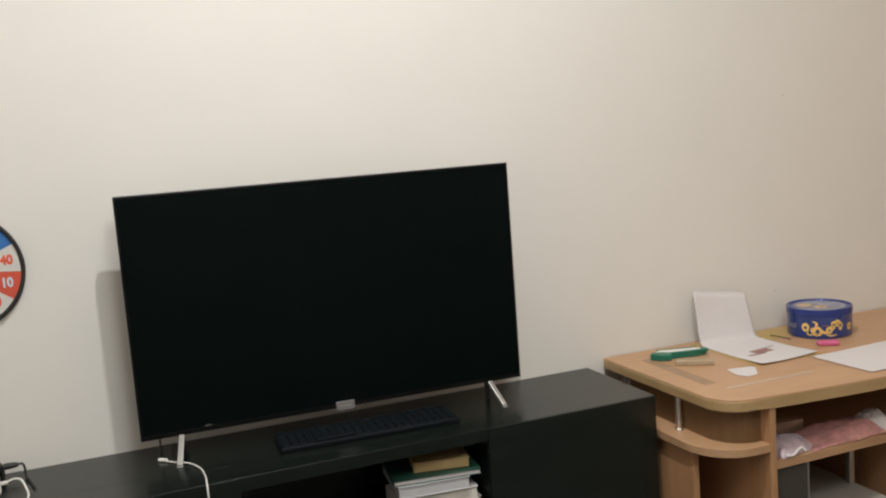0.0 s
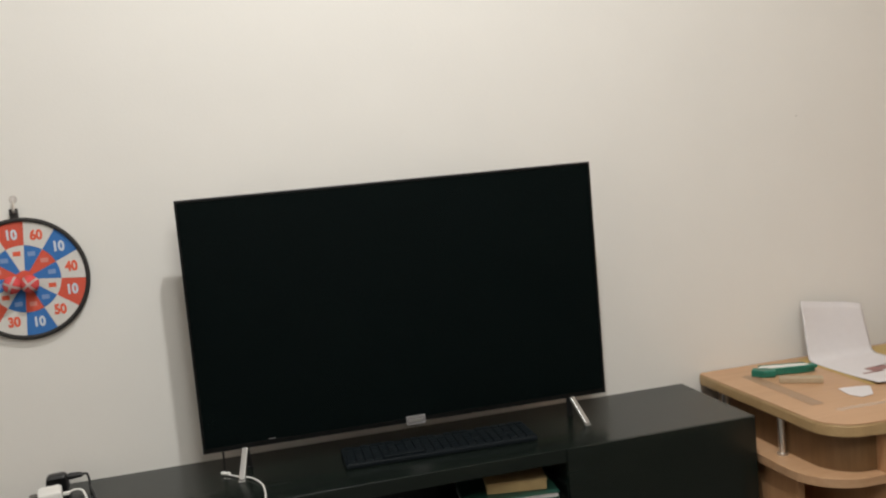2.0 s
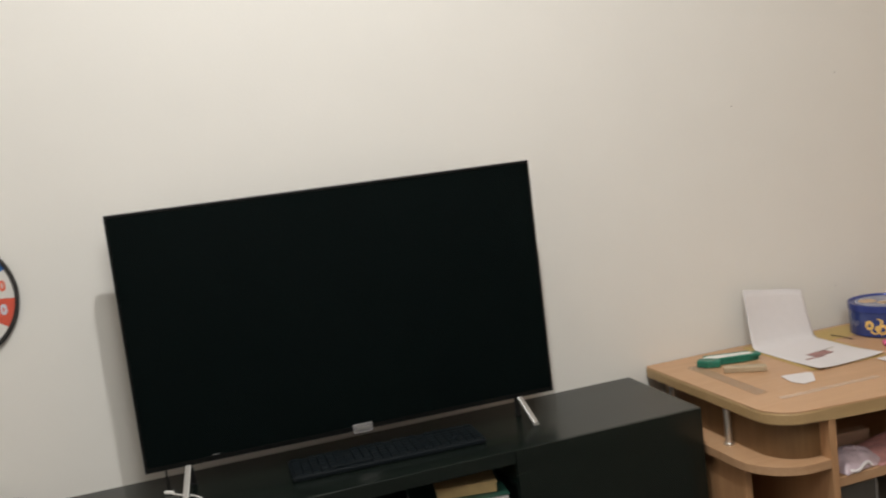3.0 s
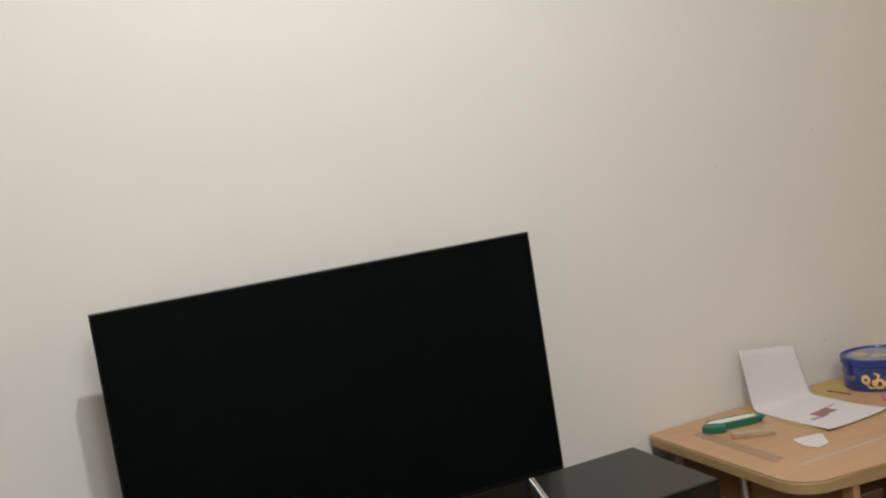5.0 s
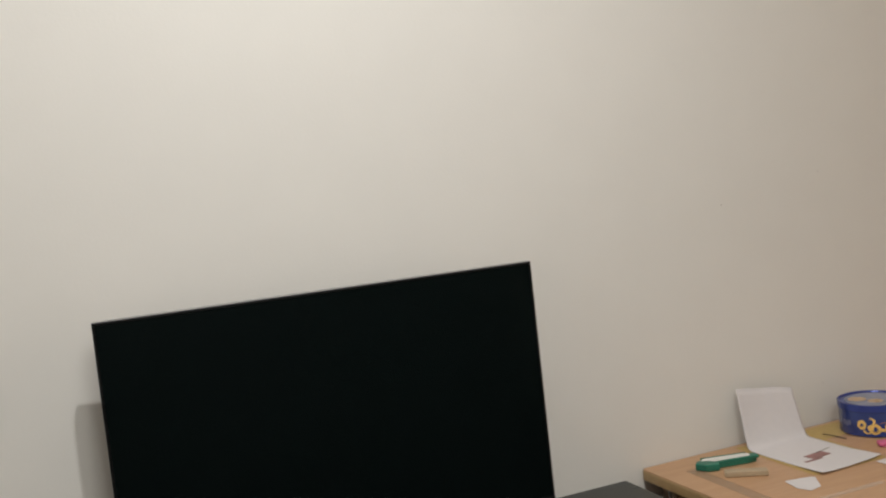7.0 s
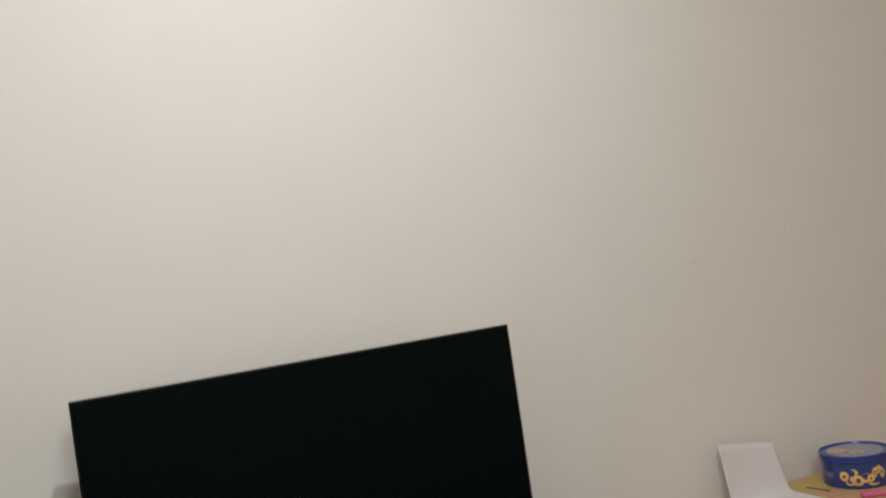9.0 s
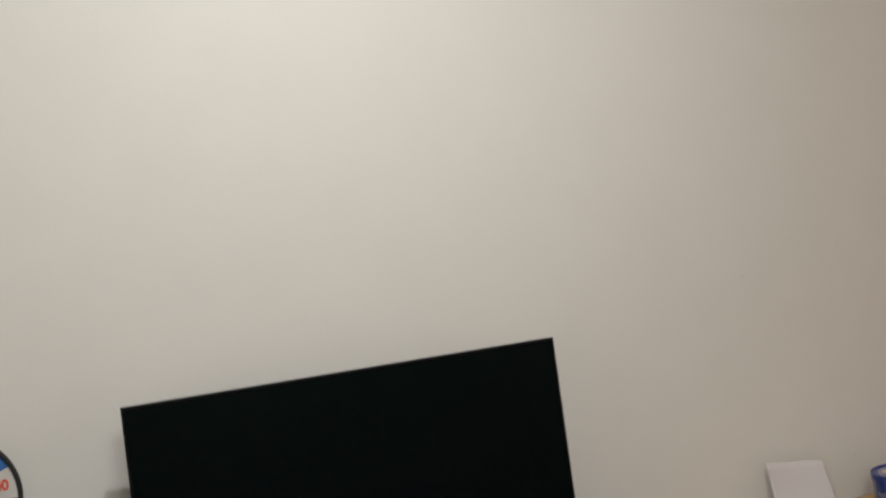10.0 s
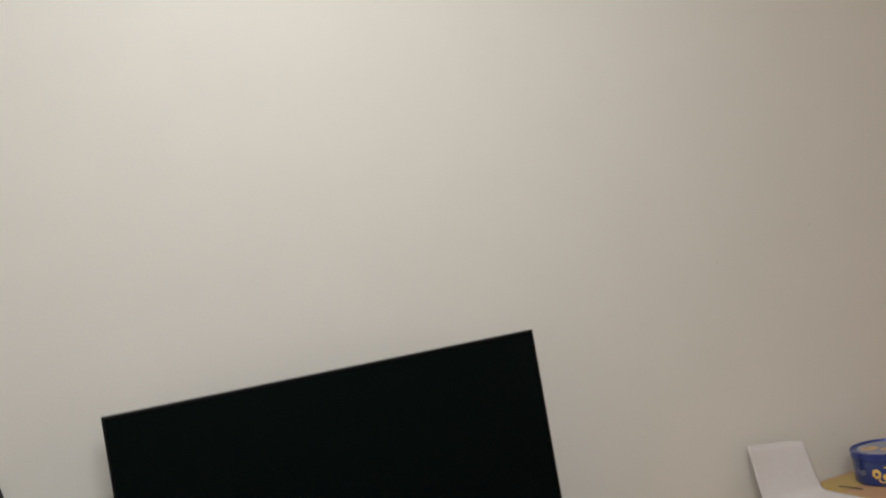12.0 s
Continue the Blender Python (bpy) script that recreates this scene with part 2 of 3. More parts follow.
def tube(points, radius, sides=8, smooth_steps=6):
    """A round cord through points, smoothed."""
    pts = [Vector(p) for p in points]
    path = []
    for i in range(len(pts) - 1):
        p0, p1, p2, p3 = pts[max(i - 1, 0)], pts[i], pts[i + 1], pts[min(i + 2, len(pts) - 1)]
        for k in range(smooth_steps):
            t = k / smooth_steps
            path.append(0.5 * ((2 * p1) + (p2 - p0) * t + (2 * p0 - 5 * p1 + 4 * p2 - p3) * t * t + (3 * p1 - p0 - 3 * p2 + p3) * t ** 3))
    path.append(pts[-1])
    bm, rings, side = bmesh.new(), [], None
    for i, p in enumerate(path):
        way = (path[min(i + 1, len(path) - 1)] - path[max(i - 1, 0)]).normalized()
        side = (side - way * side.dot(way)).normalized() if side else way.orthogonal().normalized()
        up = way.cross(side)
        rings.append([bm.verts.new(p + radius * (math.cos(a) * side + math.sin(a) * up)) for a in [2 * math.pi * k / sides for k in range(sides)]])
    for a, b in zip(rings, rings[1:]):
        for i in range(sides):
            j = (i + 1) % sides
            bm.faces.new((a[i], a[j], b[j], b[i]))
    bm.faces.new(rings[0])
    bm.faces.new(rings[-1][::-1])
    return bm


def text_mesh(words, size, squeeze=0.75, bold=0.0, thick=0.0004):
    """Lettering in the xz plane, centred, facing -y."""
    cu = bpy.data.curves.new("lettering", "FONT")
    cu.body, cu.size, cu.align_x, cu.align_y, cu.extrude, cu.offset = words, size, "CENTER", "CENTER", thick, bold
    ob = bpy.data.objects.new("lettering", cu)
    me = bpy.data.meshes.new_from_object(ob)
    bpy.data.objects.remove(ob)
    bm = bmesh.new()
    bm.from_mesh(me)
    bpy.data.meshes.remove(me)
    for v in bm.verts:
        v.co = (v.co.x * squeeze, -v.co.z, v.co.y)
    return bm


def shift(bm, x=0.0, y=0.0, z=0.0, rx=0, ry=0, rz=0):
    bmesh.ops.transform(bm, matrix=pose(x, y, z, rx, ry, rz), verts=bm.verts[:])
    return bm


# ---- the room ----
X0, X1, Y0, Y1, TOP = -2.0, 2.3, -3.2, 0.143, 3.25
T = 0.12


def setting(name, bm, material, label, category):
    ob = part(name, bm, material)
    return tagged(ob, label, category, kind="structure")


setting("floor", box(X0, X1, Y0, Y1, -0.1, 0.0), FLOOR, "plain unseen floor, darkened to dim the bench reflection", "floor")
setting("ceiling", box(X0, X1, Y0, Y1, TOP, TOP + 0.1), CEIL, "plain white painted ceiling", "ceiling")
setting("wall_north", box(X0 - T, X1 + T, Y1, Y1 + T, -0.1, TOP + 0.1), WALL, "bare off-white painted wall behind the television", "wall")
setting("wall_south", box(X0 - T, X1 + T, Y0 - T, Y0, -0.1, TOP + 0.1), WALL_UNSEEN_DARK, "unseen closing wall, darkened to keep reflections dim", "wall")
setting("wall_west", box(X0 - T, X0, Y0, Y1, -0.1, TOP + 0.1), WALL_BOUNCE_PINK, "unseen side wall, added as pinkish bounce", "wall")
setting("wall_east", box(X1, X1 + T, Y0, Y1, -0.1, TOP + 0.1), WALL_BOUNCE_WARM, "unseen side wall beyond the desk, added as warm bounce", "wall")

# ---- TV bench ----
BT = 0.735
BL, BR, BF, BB = -0.848, 0.771, -0.200, 0.140


def tv_bench():
    b = thing("tv_bench", 0, 0, 0, "black-brown laminate TV bench with an open middle shelf", "TV bench")
    part("top", box(BL, BR, BF, BB, BT - 0.032, BT, 0.0015), BLACK_WOOD, b)
    part("side_panel", box(BL, BL + 0.02, BF + 0.003, BB, 0.06, BT - 0.0322), BLACK_WOOD, b)
    part("side_panel", box(BR - 0.02, BR, BF + 0.003, BB, 0.06, BT - 0.0322), BLACK_WOOD, b)
    part("divider", box(0.295, 0.315, BF + 0.004, BB - 0.012, 0.081, BT - 0.0322), BLACK_WOOD, b)
    part("divider", box(-0.315, -0.295, BF + 0.004, BB - 0.012, 0.081, BT - 0.0322), BLACK_WOOD, b)
    part("bottom", box(BL + 0.0205, BR - 0.0205, BF + 0.004, BB - 0.012, 0.06, 0.08), BLACK_WOOD, b)
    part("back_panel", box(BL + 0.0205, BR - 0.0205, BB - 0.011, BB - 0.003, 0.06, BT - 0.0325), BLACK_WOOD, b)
    part("shelf", box(-0.2945, 0.2945, BF + 0.012, BB - 0.012, 0.50, 0.52, 0.001), BLACK_WOOD, b)
    part("door", box(0.2975, BR - 0.0005, BF - 0.0040, BF - 0.0004, 0.064, BT - 0.0008, 0.0006), BLACK_WOOD, b)
    part("door", box(BL + 0.0005, -0.2975, BF - 0.0040, BF - 0.0004, 0.064, BT - 0.0008, 0.0006), BLACK_WOOD, b)
    for x in (BL + 0.06, -0.305, 0.305, BR - 0.06):
        for y in (BF + 0.05, BB - 0.05):
            part("leg", shift(lathe([(0, 0), (0.018, 0), (0.022, 0.06), (0, 0.06)], 16), x, y, 0), BLACK, b)


tv_bench()

# ---- television ----
TW, TH, TZ = 0.967, 0.568, 0.790


def television():
    tv = thing("television", 0, 0, BT, "switched-off black flat-screen television on two silver feet", "television", -1.19)
    z0, z1, w = TZ - BT, TZ - BT + TH, TW / 2
    part("screen", box(-w + 0.006, w - 0.006, 0.0, 0.004, z0 + 0.012, z1 - 0.006), SCREEN, tv, "glossy black glass screen")
    bz = box(-w, w, 0.001, 0.011, z0, z0 + 0.0118, 0.0008)
    box(-w, w, 0.001, 0.011, z1 - 0.0058, z1, 0.0008, bz)
    box(-w, -w + 0.0058, 0.001, 0.011, z0 + 0.012, z1 - 0.006, 0.0008, bz)
    box(w - 0.0058, w, 0.001, 0.011, z0 + 0.012, z1 - 0.006, 0.0008, bz)
    part("bezel", bz, BEZEL, tv, "thin black bezel")
    part("top_trim", box(-w, w, 0.001, 0.023, z1 + 0.0001, z1 + 0.0016, 0.0004), LOGO, tv, "thin grey metal top edge")
    part("panel_back", box(-w + 0.001, w - 0.001, 0.0112, 0.024, z0 + 0.001, z1 - 0.001, 0.003), BLACK, tv)
    part("electronics_housing", box(-w + 0.10, w - 0.10, 0.0242, 0.068, z0 + 0.012, z0 + 0.34, 0.012), BLACK, tv)
    badge = part("badge", box(-0.020, 0.026, -0.0055, 0.0005, z0 - 0.005, z0 + 0.0165, 0.001), LOGO, tv, "small silver-grey badge under the screen")
    part("badge_bar", box(-0.013, 0.019, -0.0064, -0.0056, z0 + 0.003, z0 + 0.0095), SILVER, badge)
    # A short glint low on the screen, drawn as a grey strip.
    part("glint_strip", box(-0.338, -0.322, -0.0012, 0.0006, z0 + 0.0132, z0 + 0.0148), LOGO, tv, "small grey strip painting a glint on the screen")
    for side in (-1, 1):
        foot = new("foot")
        foot.parent = tv
        foot.matrix_basis = pose(0.392 * side, 0, 0)
        for front in (1, 0):
            y1 = -0.062 if front else 0.034
            a, b = Vector((0.0, -0.004 if front else 0.018, z0 + 0.002)), Vector((0.014 * side if front else 0.006, y1, 0.004))
            bm = box(-0.0065, 0.0065, -0.004, 0.004, 0, (b - a).length, 0.0015)
            bmesh.ops.transform(bm, matrix=Matrix.Translation(b) @ (a - b).to_track_quat("Z", "Y").to_matrix().to_4x4(), verts=bm.verts[:])
            prong = part("front_prong" if front else "rear_prong", bm, SILVER if front else BLACK, foot)
            part("pad", box(b.x - 0.007, b.x + 0.007, b.y - 0.006, b.y + 0.006, 0.0003, 0.004, 0.001), SILVER if front else BLACK, foot)
    return tv


television()


# ---- keyboard ----
def keyboard():
    k = thing("keyboard", 0.042, -0.046, BT, "black computer keyboard lying under the television", "keyboard", rz=-2.6)
    part("case", box(-0.222, 0.222, -0.062, 0.062, 0.0005, 0.012, 0.003), KEYBOARD, k)
    base = box(-0.0088, 0.0088, -0.0082, 0.0082, 0, 0.005, 0)
    for v in base.verts:
        if v.co.z > 0.003:
            v.co.x, v.co.y = v.co.x * 0.88, v.co.y * 0.88
    me = bpy.data.meshes.new("key")
    bmesh.ops.recalc_face_normals(base, faces=base.faces[:])
    base.to_mesh(me)
    base.free()
    me.materials.append(KEYCAP)
    for row in range(6):
        y = 0.046 - row * 0.0182 - (0.004 if row else 0)
        for col in range(22):
            if row == 0 and col in (1, 6, 11, 15) or col in (15, 19) and row == 3:
                continue
            if row == 5 and 4 <= col <= 8:
                continue
            key = new("key", me)
            key.parent = k
            key.matrix_basis = pose(-0.207 + col * 0.0197, y, 0.0115)
        if row == 5:
            part("space_bar", box(-0.135, -0.042, y - 0.0072, y + 0.0072, 0.0115, 0.0182, 0.0012), KEYCAP, k)
    for i in range(2):
        part("indicator", box(0.006 + 0.008 * i, 0.0078 + 0.008 * i, 0.0545, 0.0563, 0.012, 0.0125), LOGO, k)


keyboard()


# ---- books in the bench ----
def book(x, y, z, w, d, h, cover, pages, label, rz=0, name="book"):
    b = thing(name, x, y, z, label, "book", rz, "books stacked in the bench")
    t = 0.0018
    part("page_block", box(-w / 2 + 0.0025, w / 2 - 0.003, -d / 2 + 0.003, d / 2 - 0.001, t, h - t), pages, b)
    part("cover", box(-w / 2, w / 2, -d / 2, d / 2, 0, t - 0.0001, 0.0004), cover, b)
    part("cover", box(-w / 2, w / 2, -d / 2, d / 2, h - t + 0.0001, h, 0.0004), cover, b)
    part("spine", box(-w / 2, -w / 2 + 0.0022, -d / 2, d / 2, t, h - t, 0.0003), cover, b)
    return b


SH = 0.5205
book(0.188, -0.075, SH, 0.180, 0.20, 0.040, PAPER, PAPER_CREAM, "thick white book at the bottom of the pile", 2)
book(0.186, -0.083, SH + 0.0405, 0.178, 0.20, 0.034, PAPER, PAPER_CREAM, "white book with cream page edges", -5)
book(0.168, -0.087, SH + 0.075, 0.176, 0.20, 0.030, GREY_BOOK, GREY_BOOK, "pale grey hardback book in the pile", -6)
book(0.181, -0.082, SH + 0.1055, 0.215, 0.205, 0.013, GREEN_BOOK, PAPER, "dark green softback book with white page edges", -7.5)
c = thing("cardboard_box", 0.199, -0.104, SH + 0.119, "flat tan cardboard box on the green book", "box", -12)
part("tray", box(-0.068, 0.068, -0.055, 0.055, 0, 0.022, 0.002), TAN, c)
part("lid", box(-0.0695, 0.0695, -0.0565, 0.0565, 0.0222, 0.0255, 0.001), TAN, c)

# ---- leads and sockets on the bench ----
def lead(name, pts, r, mat, label):
    lo = Vector(pts[0])
    ob = part(name, tube([Vector(p) - lo for p in pts], r), mat, None, label, smooth=True)
    ob.location = lo
    return tagged(ob, label, "cable")


lead("white_cable", [(-0.437, 0.006, BT + 0.003), (-0.415, -0.02, BT + 0.003), (-0.385, -0.05, BT + 0.004), (-0.366, -0.10, BT + 0.003), (-0.363, -0.16, BT + 0.003),
                     (-0.365, -0.193, BT + 0.004), (-0.366, -0.214, BT - 0.03), (-0.366, -0.214, BT - 0.2)], 0.0020, WHITE, "thin white cable lying over the bench edge")
e = bpy.data.objects["white_cable"]
part("plug_tip", shift(lathe([(0, 0), (0.004, 0), (0.0045, 0.004), (0.004, 0.022), (0, 0.024)], 12), -0.012, 0.010, 0.0015, 0, 90, -36), WHITE, e)
lead("black_cable", [(-0.44, 0.03, TZ + 0.02), (-0.441, 0.03, TZ - 0.02), (-0.442, 0.035, BT + 0.003), (-0.442, 0.10, BT + 0.003), (-0.443, 0.149, BT - 0.01)], 0.0022, BLACK, "thin black cable hanging behind the television")


def charger():
    c = thing("phone_charger", -0.810, 0.014, BT, "white plug-in charger lying on the bench", "charger", 8)
    part("body", box(-0.025, 0.025, -0.030, 0.026, 0.0004, 0.033, 0.006, None, 3), WHITE, c)
    part("pin_plate", box(-0.019, 0.019, 0.0262, 0.029, 0.004, 0.032, 0.001), WHITE, c)
    part("socket_mouth", box(0.0251, 0.0256, -0.012, 0.000, 0.016, 0.022), GREY_PANEL, c)
    part("cable_plug", box(0.0258, 0.040, -0.0105, -0.0015, 0.0155, 0.0225, 0.002), WHITE, c, "white cable plug")


def mains_plug():
    m = thing("mains_plug", -0.806, 0.094, BT, "black mains plug lying on the bench by the wall", "plug", 4)
    body = box(-0.025, 0.025, -0.019, 0.019, 0.0004, 0.041, 0.011, None, 4)
    for v in body.verts:
        if v.co.z > 0.03:
            v.co.x, v.co.y = v.co.x * 0.9, v.co.y * 0.88
    part("body", body, BLACK, m)
    part("face_plate", box(-0.020, 0.020, -0.0215, -0.0192, 0.006, 0.036, 0.001), BEZEL, m)
    grip = part("cord_grip", shift(lathe([(0, 0), (0.0075, 0), (0.0070, 0.012), (0.0055, 0.03), (0, 0.031)], 14), 0.023, 0, 0.030, 0, 90, 0), BLACK, m)
    for i in range(3):
        part("grip_ring", shift(lathe([(0.004, 0), (0.0082 - 0.0007 * i, 0), (0.0082 - 0.0007 * i, 0.003), (0.004, 0.003)], 14), 0.029 + 0.0075 * i, 0, 0.030, 0, 90, 0), BLACK, grip)


charger()
mains_plug()
lead("charger_cable", [(-0.770, 0.013, BT + 0.020), (-0.758, 0.013, BT + 0.024), (-0.742, 0.004, BT + 0.022), (-0.732, -0.02, BT + 0.010), (-0.726, -0.06, BT + 0.003), (-0.735, -0.15, BT + 0.003)], 0.0024, WHITE, "white charging cable arching from its charger")
lead("mains_cable", [(-0.756, 0.096, BT + 0.030), (-0.748, 0.096, BT + 0.031), (-0.742, 0.095, BT + 0.029), (-0.739, 0.092, BT + 0.018), (-0.738, 0.086, BT + 0.006), (-0.734, 0.066, BT + 0.0034), (-0.724, 0.030, BT + 0.0034), (-0.716, -0.010, BT + 0.0034)], 0.0028, BLACK, "black mains cable bending down onto the bench")
# Small dark block that fills the narrow sliver left of the charger.
c = thing("dark_block", -0.836, -0.012, BT, "small dark block beside the charger", "adapter", 10)
part("body", box(-0.010, 0.007, -0.014, 0.016, 0.0004, 0.032, 0.003), DARK_PANEL, c)
part("pin_plate", box(-0.008, 0.005, -0.0165, -0.0142, 0.005, 0.027, 0.0008), BLACK, c)


# ---- dartboard ----
def dartboard():
    R, cx, cz = 0.1355, -0.8220, 1.2155
    d = thing("dartboard", cx, Y1 - 0.008, cz, "round felt dartboard in red, white and blue", "dartboard")
    part("backing", shift(lathe([(0, 0), (R - 0.002, 0), (R - 0.002, 0.006), (0, 0.006)], 64), 0, 0.0065, 0, 90), FELT_WHITE, d)
    rim = bmesh.new()
    n, k = 72, 8
    rings = [[rim.verts.new(((R - 0.0035 + 0.005 * math.cos(b)) * math.cos(a), -0.0005 + 0.006 * math.sin(b), (R - 0.0035 + 0.005 * math.cos(b)) * math.sin(a)))
              for b in [2 * math.pi * j / k for j in range(k)]] for a in [2 * math.pi * i / n for i in range(n)]]
    for i in range(n):
        for j in range(k):
            rim.faces.new((rings[i][j], rings[(i + 1) % n][j], rings[(i + 1) % n][(j + 1) % k], rings[i][(j + 1) % k]))
    part("rim", rim, BRAID, d, "black braided edging", smooth=True)

    def wedge(r0, r1, a0, a1, y0, y1):
        bm = bmesh.new()
        steps = 8
        ring = []
        for y in (y0, y1):
            angles = [math.radians(90 - (a0 + (a1 - a0) * i / steps)) for i in range(steps + 1)]
            outer = [bm.verts.new((r1 * math.cos(a), y, r1 * math.sin(a))) for a in angles]
            inner = [bm.verts.new((r0 * math.cos(a), y, r0 * math.sin(a))) for a in angles]
            ring.append((outer, inner))
        (o0, i0), (o1, i1) = ring
        for s in range(steps):
            bm.faces.new((o0[s], o0[s + 1], i0[s + 1], i0[s]))
            bm.faces.new((o1[s], o1[s + 1], i1[s + 1], i1[s]))
            bm.faces.new((o0[s], o0[s + 1], o1[s + 1], o1[s]))
            bm.faces.new((i0[s], i0[s + 1], i1[s + 1], i1[s]))
        for s in (0, steps):
            bm.faces.new((o0[s], i0[s], i1[s], o1[s]))
        return bm

    outer = [("W", "60"), ("B", "10"), ("W", "40"), ("R", "10"), ("W", "50"), ("B", "10"), ("W", "30"), ("R", "10"), ("W", ""), ("B", "10"), ("W", ""), ("R", "10")]
    inner = "BRBWBRBWBRBW"
    felt = {"W": FELT_WHITE, "B": FELT_BLUE, "R": FELT_RED}
    ri = R * 0.555
    for i, (col, num) in enumerate(outer):
        s = part("sector", wedge(ri + 0.0003, R - 0.007, i * 30 + 5.15, i * 30 + 34.85, -0.0008, 0.0002), felt[col], d)
        a = math.radians(90 - (i * 30 + 20))
        x, z = 0.742 * R * math.cos(a), 0.742 * R * math.sin(a)
        ink = PRINT_RED if col == "W" else PRINT_PALE
        if num:
            part("number", shift(text_mesh(num, 0.030, 0.86, 0.0013), x, -0.0012, z), ink, s)
        else:
            part("print_bar", box(x - 0.011, x + 0.011, -0.0016, -0.0009, z - 0.009, z + 0.009), ink, s)
        s = part("inner_sector", wedge(0.012, ri - 0.0003, i * 30 + 5.2, i * 30 + 34.8, -0.0008, 0.0002), felt[inner[i]], d)
        x, z = 0.43 * R * math.cos(a), 0.43 * R * math.sin(a)
        part("print_bar", box(x - 0.008, x + 0.008, -0.0014, -0.0009, z - 0.005, z + 0.005, 0), PRINT_RED if inner[i] == "W" else (PRINT_BLUE if inner[i] == "B" else PRINT_PINK), s)
    part("bullseye", shift(lathe([(0, 0), (0.019, 0), (0.019, 0.001), (0, 0.001)], 32), 0, -0.0006, 0, 90), FELT_RED, d)
    part("hanging_loop", box(-0.014, 0.004, -0.002, 0.002, R - 0.004, R + 0.022, 0.001), BRAID, d)
    h = thing("wall_hook", cx - 0.004, Y1, cz + R + 0.03, "clear adhesive hook holding the dartboard", "hook")
    part("plate", shift(lathe([(0, 0), (0.0085, 0), (0.009, 0.001), (0.008, 0.0025), (0, 0.003)], 24), 0, 0, 0.012, 90), CLEAR_HOOK, h)
    part("hook_arm", tube([(0, -0.003, 0.012), (0, -0.008, 0.005), (0, -0.009, -0.012), (0, -0.014, -0.016), (0, -0.017, -0.010)], 0.0026), CHROME, h, "shiny metal hook arm")
    for bx, bz, tilt in ((0.012, -0.0105, 10), (-0.024, -0.0090, -20)):
        b = thing("sticky_ball", cx + bx, Y1 - 0.010 - 0.0195, cz + bz, "red throwing ball with white sticky strips on the dartboard", "ball", 0, "balls stuck on the dartboard")
        bm = bmesh.new()
        bmesh.ops.create_uvsphere(bm, u_segments=24, v_segments=16, radius=0.0195)
        part("ball", bm, BALL_RED, b, smooth=True)
        for turn in (45 + tilt, -45 + tilt):
            band = bmesh.new()
            rr, hw = 0.0200, 0.0027
            vs = [[band.verts.new((rr * math.cos(t), o, rr * math.sin(t))) for o in (-hw, hw)] for t in [2 * math.pi * q / 32 for q in range(32)]]
            for q in range(32):
                band.faces.new((vs[q][0], vs[(q + 1) % 32][0], vs[(q + 1) % 32][1], vs[q][1]))
            bmesh.ops.solidify(band, geom=band.faces[:], thickness=0.0006)
            shift(band, 0, 0, 0, 0, 0, 90)
            shift(band, 0, 0, 0, 0, turn, 0)
            part("strap", band, STRAP, b, "pinkish white sticky strip")


dartboard()

# ---- desk ----
DT, DX0, DX1, DF, DB = 0.756, 0.820, 1.95, -0.459, 0.138


def desk_outline(x0, x1, f, bk, r, bow=0.036, n=16):
    pts = [(x0 + 0.010, bk), (x0 + 0.003, bk - 0.003), (x0, bk - 0.010)]
    for i in range(n + 1):
        a = math.pi + (math.pi / 2) * i / n
        pts.append((x0 + r + r * math.cos(a), f + bow + r + r * math.sin(a)))
    for i in range(1, n + 1):
        u = i / n
        pts.append((x0 + r + (x1 - r - x0 - r) * u, f + bow - bow * math.sin(math.pi * u)))
    for i in range(1, n + 1):
        a = -math.pi / 2 + (math.pi / 2) * i / n
        pts.append((x1 - r + r * math.cos(a), f + bow + r + r * math.sin(a)))
    pts.append((x1, bk))
    return pts


